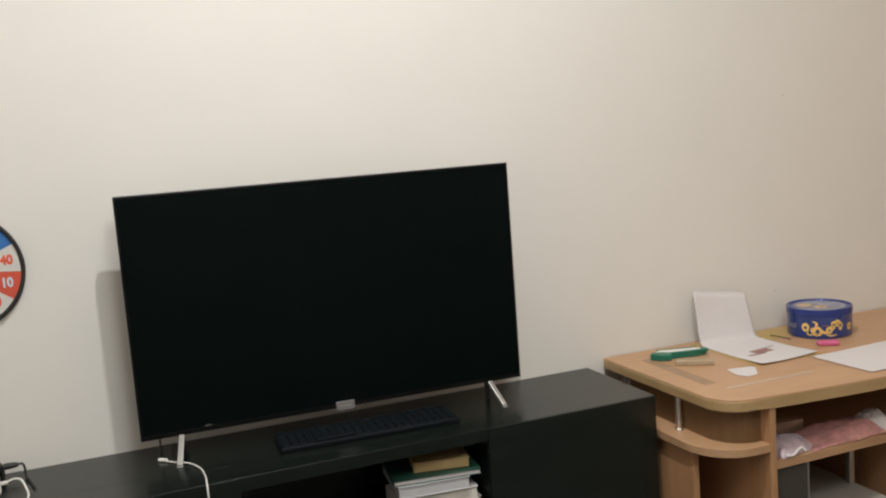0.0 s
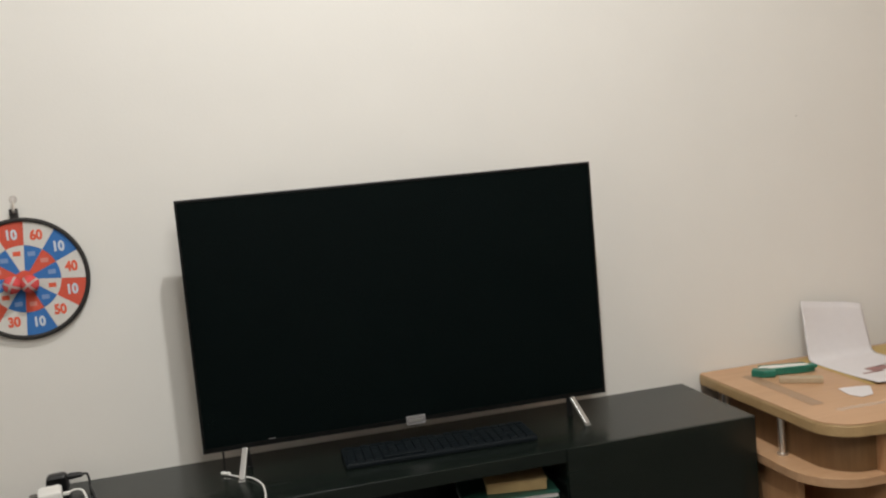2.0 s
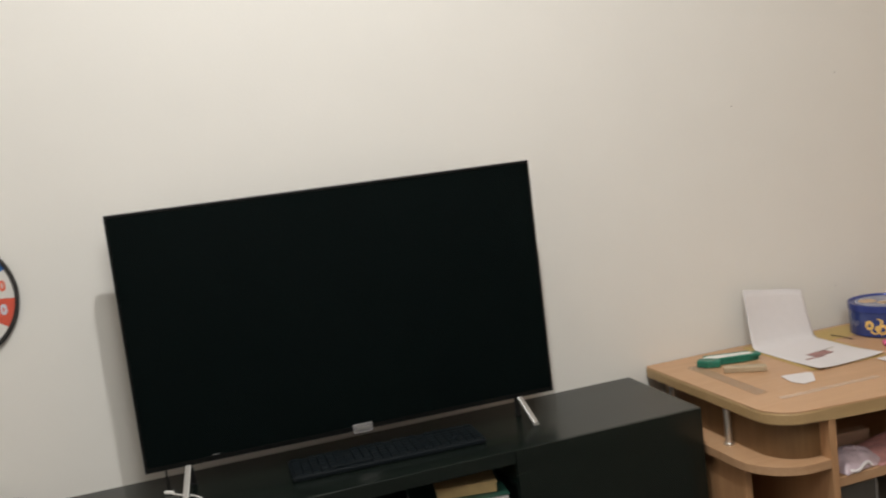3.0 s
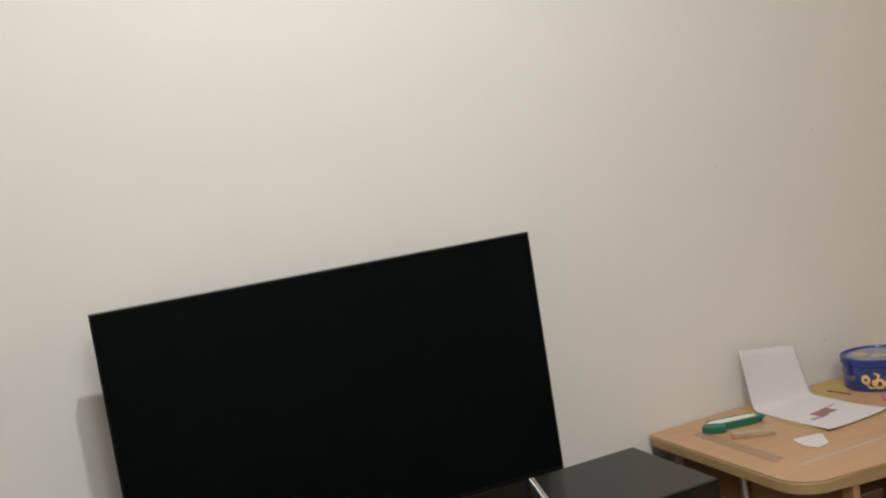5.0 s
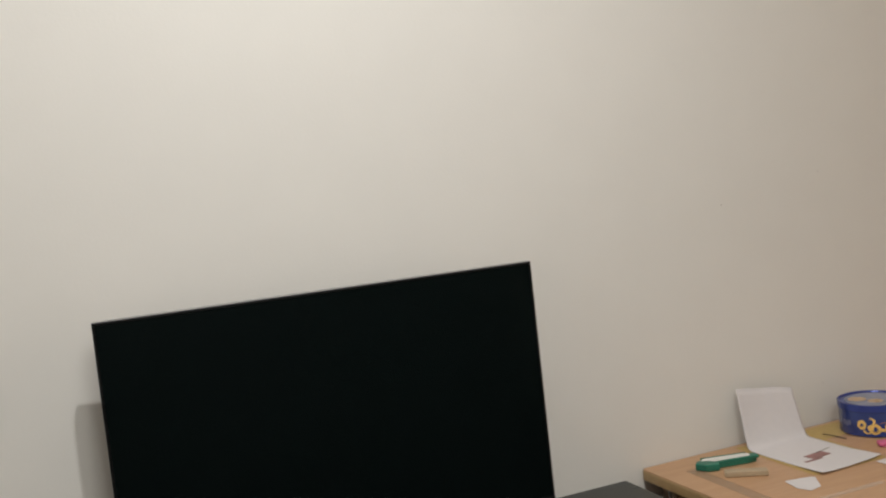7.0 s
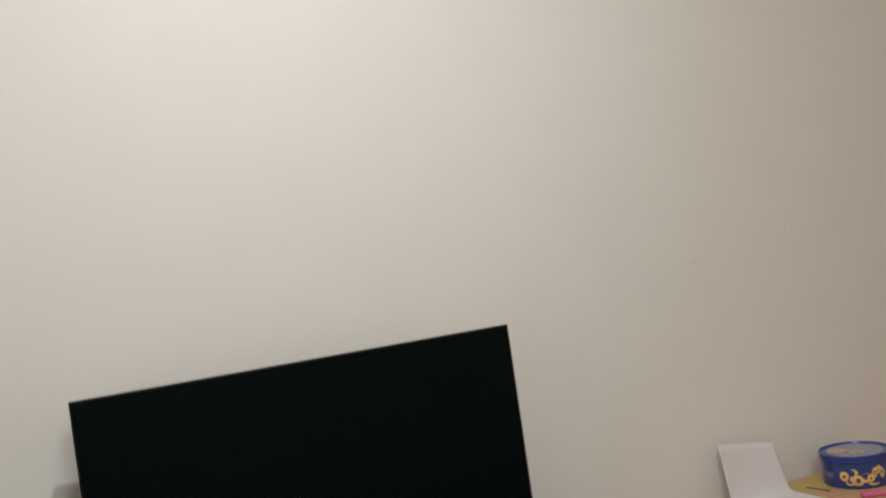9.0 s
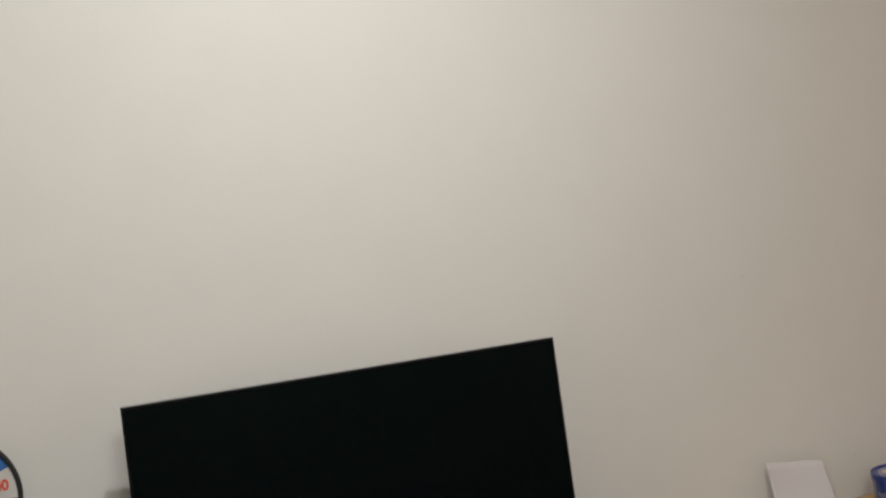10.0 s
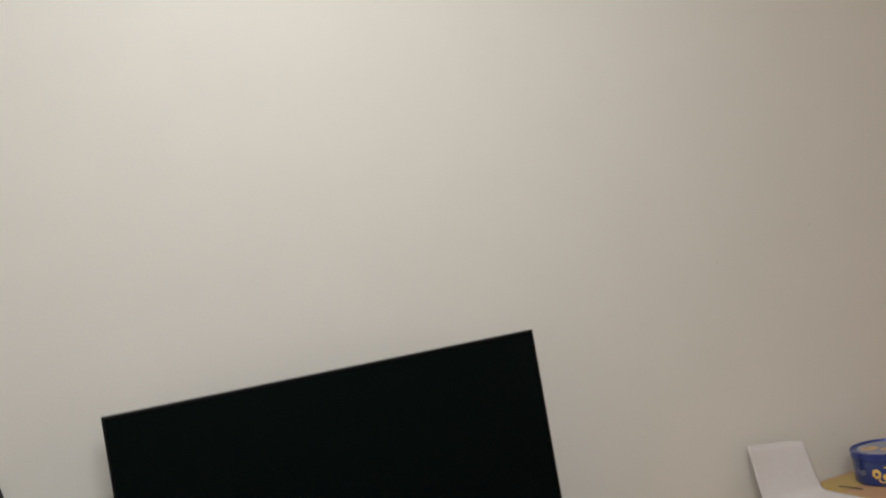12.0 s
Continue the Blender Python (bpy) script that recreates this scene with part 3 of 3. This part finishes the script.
def desk():
    d = thing("desk", 0, 0, 0, "beech-laminate desk with a rounded top and open shelves", "desk")
    part("desktop", prism(desk_outline(DX0 + 0.0015, DX1 - 0.0015, DF + 0.0015, DB, 0.085), DT - 0.003, DT, 0.001), BEECH, d)
    part("edge_band", prism(desk_outline(DX0, DX1, DF, DB, 0.086), DT - 0.031, DT - 0.0031, 0.004), BEECH_EDGE, d, "paler yellowish rounded edge")
    under = DT - 0.0312
    part("upright_panel", box(0.948, 0.966, -0.425, 0.13, 0.0, under, 0.001), BEECH_UP, d)
    part("upright_panel", box(1.80, 1.82, -0.425, 0.13, 0.0, under, 0.001), BEECH_UP, d)
    # Back boards take the darkened beech, so recess shade sits in their colour.
    part("back_panel", box(0.9662, 1.7998, 0.108, 0.124, 0.30, under, 0.001), BEECH_SHADED, d, "back board with recess shade put into its brown")
    part("drawer_shelf", box(0.9662, 1.7998, -0.412, 0.1078, 0.560, 0.582, 0.001), BEECH, d)
    pts = [(0.9478, 0.10), (0.786, 0.10)]
    for i in range(13):
        a = math.pi + (math.pi / 2) * i / 12
        pts.append((0.786 + 0.12 + 0.12 * math.cos(a), -0.424 + 0.125 + 0.125 * math.sin(a)))
    pts.append((0.9478, -0.424))
    part("curved_shelf", prism(pts, 0.614, 0.635, 0.001), BEECH, d)
    part("curved_shelf", prism(pts, 0.05, 0.071, 0.001), BEECH, d)
    part("end_panel", box(0.803, 0.820, -0.310, 0.0995, 0.0, 0.6138, 0.001), BEECH_UP, d)
    part("end_back", box(0.8202, 0.9478, 0.0925, 0.0985, 0.0712, 0.6138, 0.001), BEECH_SHADED, d, "back board with recess shade put into its brown")
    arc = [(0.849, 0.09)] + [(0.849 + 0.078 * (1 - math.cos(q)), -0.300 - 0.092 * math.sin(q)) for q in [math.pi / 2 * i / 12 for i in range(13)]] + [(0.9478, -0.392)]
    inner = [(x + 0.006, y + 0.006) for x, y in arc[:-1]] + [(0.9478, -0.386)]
    part("curved_back", prism(arc + inner[::-1], 0.6352, under), BEECH_SHADED, d, "curved back board with recess shade put into its brown")
    part("upright_panel", box(1.43, 1.448, -0.40, 0.1078, 0.0, 0.5598, 0.001), BEECH_UP, d)
    for x, y in ((0.831, -0.216), (0.836, 0.03)):
        t = part("support_tube", shift(lathe([(0, 0), (0.0085, 0), (0.0085, under - 0.6352), (0, under - 0.6352)], 20), x, y, 0.6351), CHROME, d, "shiny chrome tube")
        part("tube_collar", shift(lathe([(0.0086, 0), (0.013, 0), (0.013, 0.004), (0.0086, 0.006)], 20), x, y, 0.6352), CHROME, t)


desk()


# ---- things on the desk ----
def sheet(name, w, d, x, y, z, rz, label, mat=None, curl=0.0, seed=0):
    bm = bmesh.new()
    bmesh.ops.create_grid(bm, x_segments=14, y_segments=14, size=0.5)
    for v in bm.verts:
        px, py = v.co.x * w, v.co.y * d
        lift = curl * (abs(v.co.x * 2) ** 4 + abs(v.co.y * 2) ** 4) * 0.5 + curl * 0.25 * (noise.noise((px * 9 + seed, py * 9, seed)) + 0.5)
        v.co = (px, py, 0.0012 + max(0.0, lift))
    bmesh.ops.solidify(bm, geom=bm.faces[:], thickness=0.0003)
    ob = part(name, bm, mat or PAPER, None, "", smooth=False)
    ob.matrix_basis = pose(x, y, z, 0, 0, rz)
    return tagged(ob, label, "paper")


sheet("card_folder", 0.226, 0.304, 1.219, -0.042, DT - 0.0006, -2, "yellowish card folder under the paper", YELLOW, 0.0006, 3)


sheet("card_strip", 0.165, 0.105, 1.418, 0.068, DT - 0.0006, 0, "yellowish card lying under the edge of the tin", YELLOW, 0.0002, 9)
# Thin dark line, slightly bowed, across the yellow card strip.
o = part("dark_line", tube([(0, 0, 0), (0.004, -0.03, 0), (0.0, -0.075, 0)], 0.0012), BRAID)
o.matrix_basis = pose(1.362, 0.052, DT + 0.0030, 0, 0, 8)
tagged(o, "thin dark line on the yellow card", "pencil lead")


def bent_paper():
    """One long sheet: flat on the desk, folded up and leaning back against the wall."""
    prof = [(-0.196, 0.0045), (-0.17, 0.0026), (-0.09, 0.0022), (0.0, 0.0024), (0.056, 0.0030), (0.069, 0.009), (0.080, 0.036), (0.093, 0.072), (0.106, 0.108), (0.120, 0.147)]
    cols, grid, bm = 12, [], bmesh.new()
    for y, z in prof:
        row = []
        up = max(0.0, (z - 0.014) / 0.133)
        for i in range(cols + 1):
            u = i / cols - 0.5
            width = 0.203 * (1.0 - 0.10 * up)
            yy = y + (0.014 * u if y < -0.1 else 0.0) - 0.010 * up * (2 * u) ** 2
            zz = z + (0.004 * (abs(u) * 2) ** 3 if y < -0.1 else 0.0) + up * (-0.012 * u - 0.008 * max(0.0, (u - 0.2) / 0.3) + 0.010 * max(0.0, -u) * 2)
            x = 1.219 + width * u + 0.010 * up - 0.009 * up * max(0.0, -2 * u) + 0.010 * (y < -0.1) * (u - 0.3) * 0.5
            row.append(bm.verts.new((x, yy, zz)))
        grid.append(row)
    for a, b in zip(grid, grid[1:]):
        for i in range(cols):
            bm.faces.new((a[i], a[i + 1], b[i + 1], b[i]))
    bmesh.ops.subdivide_edges(bm, edges=bm.edges[:], cuts=1, smooth=0.6, use_grid_fill=True)
    bmesh.ops.solidify(bm, geom=bm.faces[:], thickness=0.0003)
    ob = part("bent_paper", bm, PAPER, None, smooth=True)
    ob.location = (0, 0, DT)
    tagged(ob, "long white paper bent up against the wall", "paper")
    part("printed_picture", shift(box(-0.030, 0.034, -0.017, 0.017, 0.0028, 0.0034), 1.214, -0.080, 0.0, 0, 0, 8), PICTURE, ob, "small reddish printed picture")
    part("printed_stripe", shift(box(-0.032, 0.032, -0.0025, 0.0025, 0.0028, 0.0034), 1.252, -0.058, 0.0, 0, 0, 14), GREY_PANEL, ob)
    part("printed_stripe", shift(box(-0.034, 0.024, -0.004, 0.004, 0.0028, 0.0034), 1.186, -0.104, 0.0, 0, 0, 2), PICTURE, ob)


bent_paper()
sheet("paper_sheet", 0.297, 0.205, 1.430, -0.308, DT, 2, "blank white paper sheet near the desk edge", PAPER, 0.002, 5)
bm = prism([(-0.028, 0.036), (-0.040, -0.018), (-0.028, -0.050), (0.010, -0.042), (0.047, 0.015), (0.040, 0.024), (-0.012, 0.036)], 0.001, 0.0016)
scrap = part("paper_scrap", bm, PAPER)
scrap.matrix_basis = pose(1.045, -0.215, DT, 0, 0, 0)
tagged(scrap, "small torn white paper scrap on the desk", "paper")


def pencil_case():
    p = thing("pencil_case", 1.005, 0.020, DT, "green plastic pencil case with a pale top", "pencil case", -16)
    o = [(x * 0.97, y * 0.9) for x, y in ((-0.084, -0.016), (-0.074, -0.034), (-0.03, -0.028), (0.05, -0.022), (0.080, -0.012), (0.086, 0.012), (0.06, 0.030), (-0.06, 0.030), (-0.080, 0.012))]
    part("body", prism(o, 0.0005, 0.013, 0.003), GREEN, p)
    part("cover", prism([(x * 0.84 + 0.002, y * 0.72 + 0.006) for x, y in o], 0.0132, 0.0165, 0.001), WHITE, p, "pale translucent cover")
    part("front_rim", shift(box(-0.046, 0.078, -0.004, 0.004, 0.0, 0.008, 0.002), 0.004, -0.0205, 0.0120, 0, 0, 4), GREEN, p)
    part("back_rim", box(-0.060, 0.064, 0.0225, 0.0265, 0.0125, 0.018, 0.0015), GREEN, p)
    part("hinge", prism([(-0.090, -0.018), (-0.066, -0.042), (-0.036, -0.044), (-0.030, -0.026), (-0.046, -0.006), (-0.080, 0.002)], 0.0008, 0.019, 0.003), GREEN, p)
    part("clasp", box(0.066, 0.084, -0.008, 0.012, 0.0115, 0.018, 0.002), GREEN, p)


pencil_case()
er = thing("wooden_block", 0.985, -0.080, DT, "flat pale wooden eraser block beside the case", "eraser", -32)
part("block", box(-0.052, 0.052, -0.014, 0.014, 0.0005, 0.014, 0.002), TAN_WOOD, er)
ru = thing("ruler", 0.903, -0.112, DT, "smoky transparent plastic ruler lying on the desk", "ruler", -1.5)
part("blade", box(-0.016, 0.016, -0.150, 0.150, 0.0006, 0.0026, 0.0006), CLEAR_GREY, ru)
for i in range(30):
    part("tick", box(0.010, 0.0155, -0.1455 + i * 0.01, -0.1448 + i * 0.01, 0.00265, 0.0028), BLACK, ru)
ru = thing("straight_edge", 1.042, -0.321, DT, "clear plastic strip lying along the desk edge", "ruler", -1)
part("blade", box(-0.135, 0.135, -0.008, 0.008, 0.0006, 0.0022, 0.0005), CLEAR, ru)
pk = thing("pink_eraser", 1.410, -0.134, DT, "pink rubber eraser by the biscuit tin", "eraser", -30)
part("rubber", box(-0.030, 0.030, -0.014, 0.014, 0.0005, 0.014, 0.005, None, 3), PINK, pk)


def biscuit_tin():
    t = thing("biscuit_tin", 1.503, -0.002, DT + 0.0008, "round blue biscuit tin with a cookie picture", "tin")
    r, h = 0.0935, 0.087
    part("body", lathe([(0, 0.0005), (r - 0.003, 0.0005), (r - 0.001, 0.002), (r - 0.001, h - 0.020), (0, h - 0.020)], 72), BLUE_TIN, t, smooth=False)
    lid = part("lid", lathe([(r + 0.0004, h - 0.019), (r + 0.0012, h - 0.0185), (r + 0.0012, h - 0.004), (r + 0.0016, h - 0.001), (r, h), (r - 0.003, h - 0.001), (r - 0.005, h - 0.004), (0, h - 0.0035)], 72), RIM_TIN, t)
    # Lid picture; the blue-grey reflection on the metal is put into its colour.
    part("lid_sheen_disc", shift(lathe([(0, 0), (r - 0.018, 0), (r - 0.018, 0.0006), (0, 0.0007)], 48), 0, 0, h - 0.0036), PALE_PRINT_SHEEN, lid, "pale lid picture with a blue-grey sheen in its colour")
    for a, rad, dx in ((100, 0.024, -0.030), (215, 0.020, -0.012)):
        part("lid_cookie", shift(lathe([(0, 0), (rad, 0), (rad, 0.0004), (0, 0.0005)], 24), dx, 0.03 * math.sin(math.radians(a)), h - 0.0028), COOKIE_PALE, lid)
    # printed biscuits round the side: rings, a twist, a horn and a stick following the curve
    def print_arc(a_deg, z, radius, width, mat, name, start=0, sweep=360, tall=1.0, layer=0.0):
        bm = bmesh.new()
        n, rr, rows = max(10, int(sweep / 12)), r - 0.0008 + layer, []
        for i in range(n + 1):
            q = math.radians(start + sweep * i / n)
            thick = width * (1.0 if sweep == 360 else 0.55 + 0.45 * math.sin(math.pi * i / n)) * (1 + 0.16 * math.sin(6 * q))
            row = []
            for f in (-0.5, 0.5):
                d = radius + f * thick
                a = math.radians(a_deg) + d * math.cos(q) / r
                row.append(bm.verts.new((rr * math.cos(a), rr * math.sin(a), z + tall * d * math.sin(q))))
            rows.append(row)
        for u, v in zip(rows, rows[1:]):
            bm.faces.new((u[0], u[1], v[1], v[0]))
        bmesh.ops.remove_doubles(bm, verts=bm.verts[:], dist=1e-6)
        bmesh.ops.solidify(bm, geom=bm.faces[:], thickness=0.0004)
        part(name, bm, mat, t)
    face = 227
    for a, z, radius, width, start, sweep, tall in ((-25, 0.034, 0.0080, 0.0080, 0, 360, 1.1), (-4, 0.023, 0.0110, 0.0085, 0, 360, 0.95), (-12, 0.044, 0.012, 0.0070, -60, 150, 0.7),
                                                    (-11, 0.026, 0.0060, 0.0050, 0, 360, 1.0), (10, 0.032, 0.015, 0.0100, 170, 130, 0.8), (31, 0.035, 0.0120, 0.0190, -45, 260, 1.0),
                                                    (22, 0.020, 0.017, 0.0085, 200, 120, 0.6), (17, 0.027, 0.0065, 0.0065, 0, 360, 1.1), (-16, 0.018, 0.0090, 0.0065, 150, 200, 0.7), (62, 0.031, 0.0075, 0.0055, 0, 360, 1.1)):
        print_arc(face + a, z, radius, width, COOKIE, "printed_biscuit", start, sweep, tall)
    for a, z, radius, width, start, sweep in ((-25, 0.034, 0.0052, 0.0018, 180, 170), (-4, 0.022, 0.0082, 0.0018, 180, 170), (31, 0.036, 0.0095, 0.0030, 0, 170), (12, 0.011, 0.030, 0.0022, 60, 60)):
        print_arc(face + a, z, radius, width, COOKIE_DARK, "printed_shade", start, sweep, 1.0, 0.0004)
    for a, z in ((-60, 0.035), (-53, 0.033), (-47, 0.036)):
        print_arc(face + a, z, 0.0030, 0.0022, PALE_PRINT_SHEEN, "printed_badge", 0, 360, 1.8)


biscuit_tin()


# ---- things in the desk shelf ----
def crumple(name, w, d, h, x, y, z, rz, mat, label, seed, rise=0.0):
    """A soft rolled bag with long folds, closed underneath."""
    bm = bmesh.new()
    bmesh.ops.create_grid(bm, x_segments=64, y_segments=30, size=0.5)
    for v in bm.verts:
        e = max(0.0, 1 - (abs(v.co.x) * 2) ** 6) * max(0.0, 1 - (abs(v.co.y) * 2) ** 3)
        q = noise.noise((v.co.x * 3.2 + seed, v.co.y * 4 + v.co.x * 3, seed))
        fold = abs(noise.noise((v.co.x * 7 + seed, v.co.y * 15 - v.co.x * 6, seed + 3))) + 0.5 * abs(noise.noise((v.co.x * 19, v.co.y * 24 + seed, seed)))
        v.co = (v.co.x * w * (1 + 0.05 * q), v.co.y * d * (1 + 0.12 * q), 0.002 + h * e * (1 + rise * v.co.x) * (0.78 + 0.35 * q + 0.20 * fold))
    low = bmesh.ops.extrude_face_region(bm, geom=bm.faces[:])["geom"]
    for v in low:
        if isinstance(v, bmesh.types.BMVert):
            v.co.z = 0.0006
    ob = part(name, bm, mat, smooth=True)
    ob.matrix_basis = pose(x, y, z, 0, 0, rz)
    return tagged(ob, label, "plastic bag")


crumple("plastic_bag", 0.27, 0.120, 0.030, 1.222, -0.345, 0.5825, 3, BAG, "crumpled pink plastic bag on the desk shelf", 2.3, 0.5)
lilac = crumple("plastic_bag", 0.125, 0.100, 0.034, 1.052, -0.356, 0.5825, 8, BAG_LILAC, "small crumpled lilac plastic bag on the desk shelf", 7.1)
part("handle", tube([(-0.052, -0.030, 0.010), (-0.046, -0.048, 0.006), (-0.030, -0.052, 0.005), (-0.014, -0.050, 0.012), (0.004, -0.048, 0.014), (0.012, -0.052, 0.006)], 0.0042), BAG_WHITE, lilac, "white curled handle", smooth=True)
crumple("white_bag", 0.075, 0.095, 0.040, 1.356, -0.345, 0.5825, -8, BAG_WHITE, "white end of rolled plastic wrap", 4.4)
b = thing("wood_offcut", 1.125, -0.258, 0.5825, "short pale wooden board on the desk shelf", "board", -4)
part("board", box(-0.06, 0.06, -0.016, 0.016, 0.0, 0.034, 0.003), PALE_WOOD, b)
low = thing("computer_case", 1.22, -0.15, 0.0, "grey computer case standing under the desk shelf", "computer case")
part("case", box(-0.14, 0.14, -0.25, 0.24, 0.012, 0.40, 0.004), GREY_PANEL, low)
part("side_cover", box(-0.253, -0.142, -0.255, -0.235, 0.012, 0.555, 0.002), DARK_PANEL, low, "dark grey upright panel")
part("cover_edge", box(-0.1418, -0.138, -0.256, -0.234, 0.4002, 0.555, 0.001), SILVER, low, "thin pale edge strip")
part("support_post", box(0.118, 0.136, -0.13, -0.112, 0.4002, 0.545, 0.003), CHROME, low, "short metal post")
for x in (-0.11, 0.11):
    for y in (-0.2, 0.2):
        part("rubber_foot", shift(lathe([(0, 0), (0.012, 0), (0.012, 0.0119), (0, 0.0119)], 12), x, y, 0), BLACK, low)

# ---- specks on the wall ----
for x, z in ((1.515, 1.485), (1.465, 0.873), (1.165, 1.425)):
    o = part("wall_speck", shift(lathe([(0, 0), (0.0018, 0), (0.0012, 0.0012), (0, 0.0015)], 10), x, Y1, z, 90), GREY_PANEL)
    tagged(o, "tiny dark speck on the painted wall", "speck")
g = thing("small_box", 1.878, 0.02, DT, "small dark grey box standing on the desk", "box", 10)
part("body", box(-0.016, 0.016, -0.012, 0.012, 0.0004, 0.034, 0.002), GREY_PANEL, g)
part("lid", box(-0.0165, 0.0165, -0.0125, 0.0125, 0.0342, 0.042, 0.002), DARK_PANEL, g)
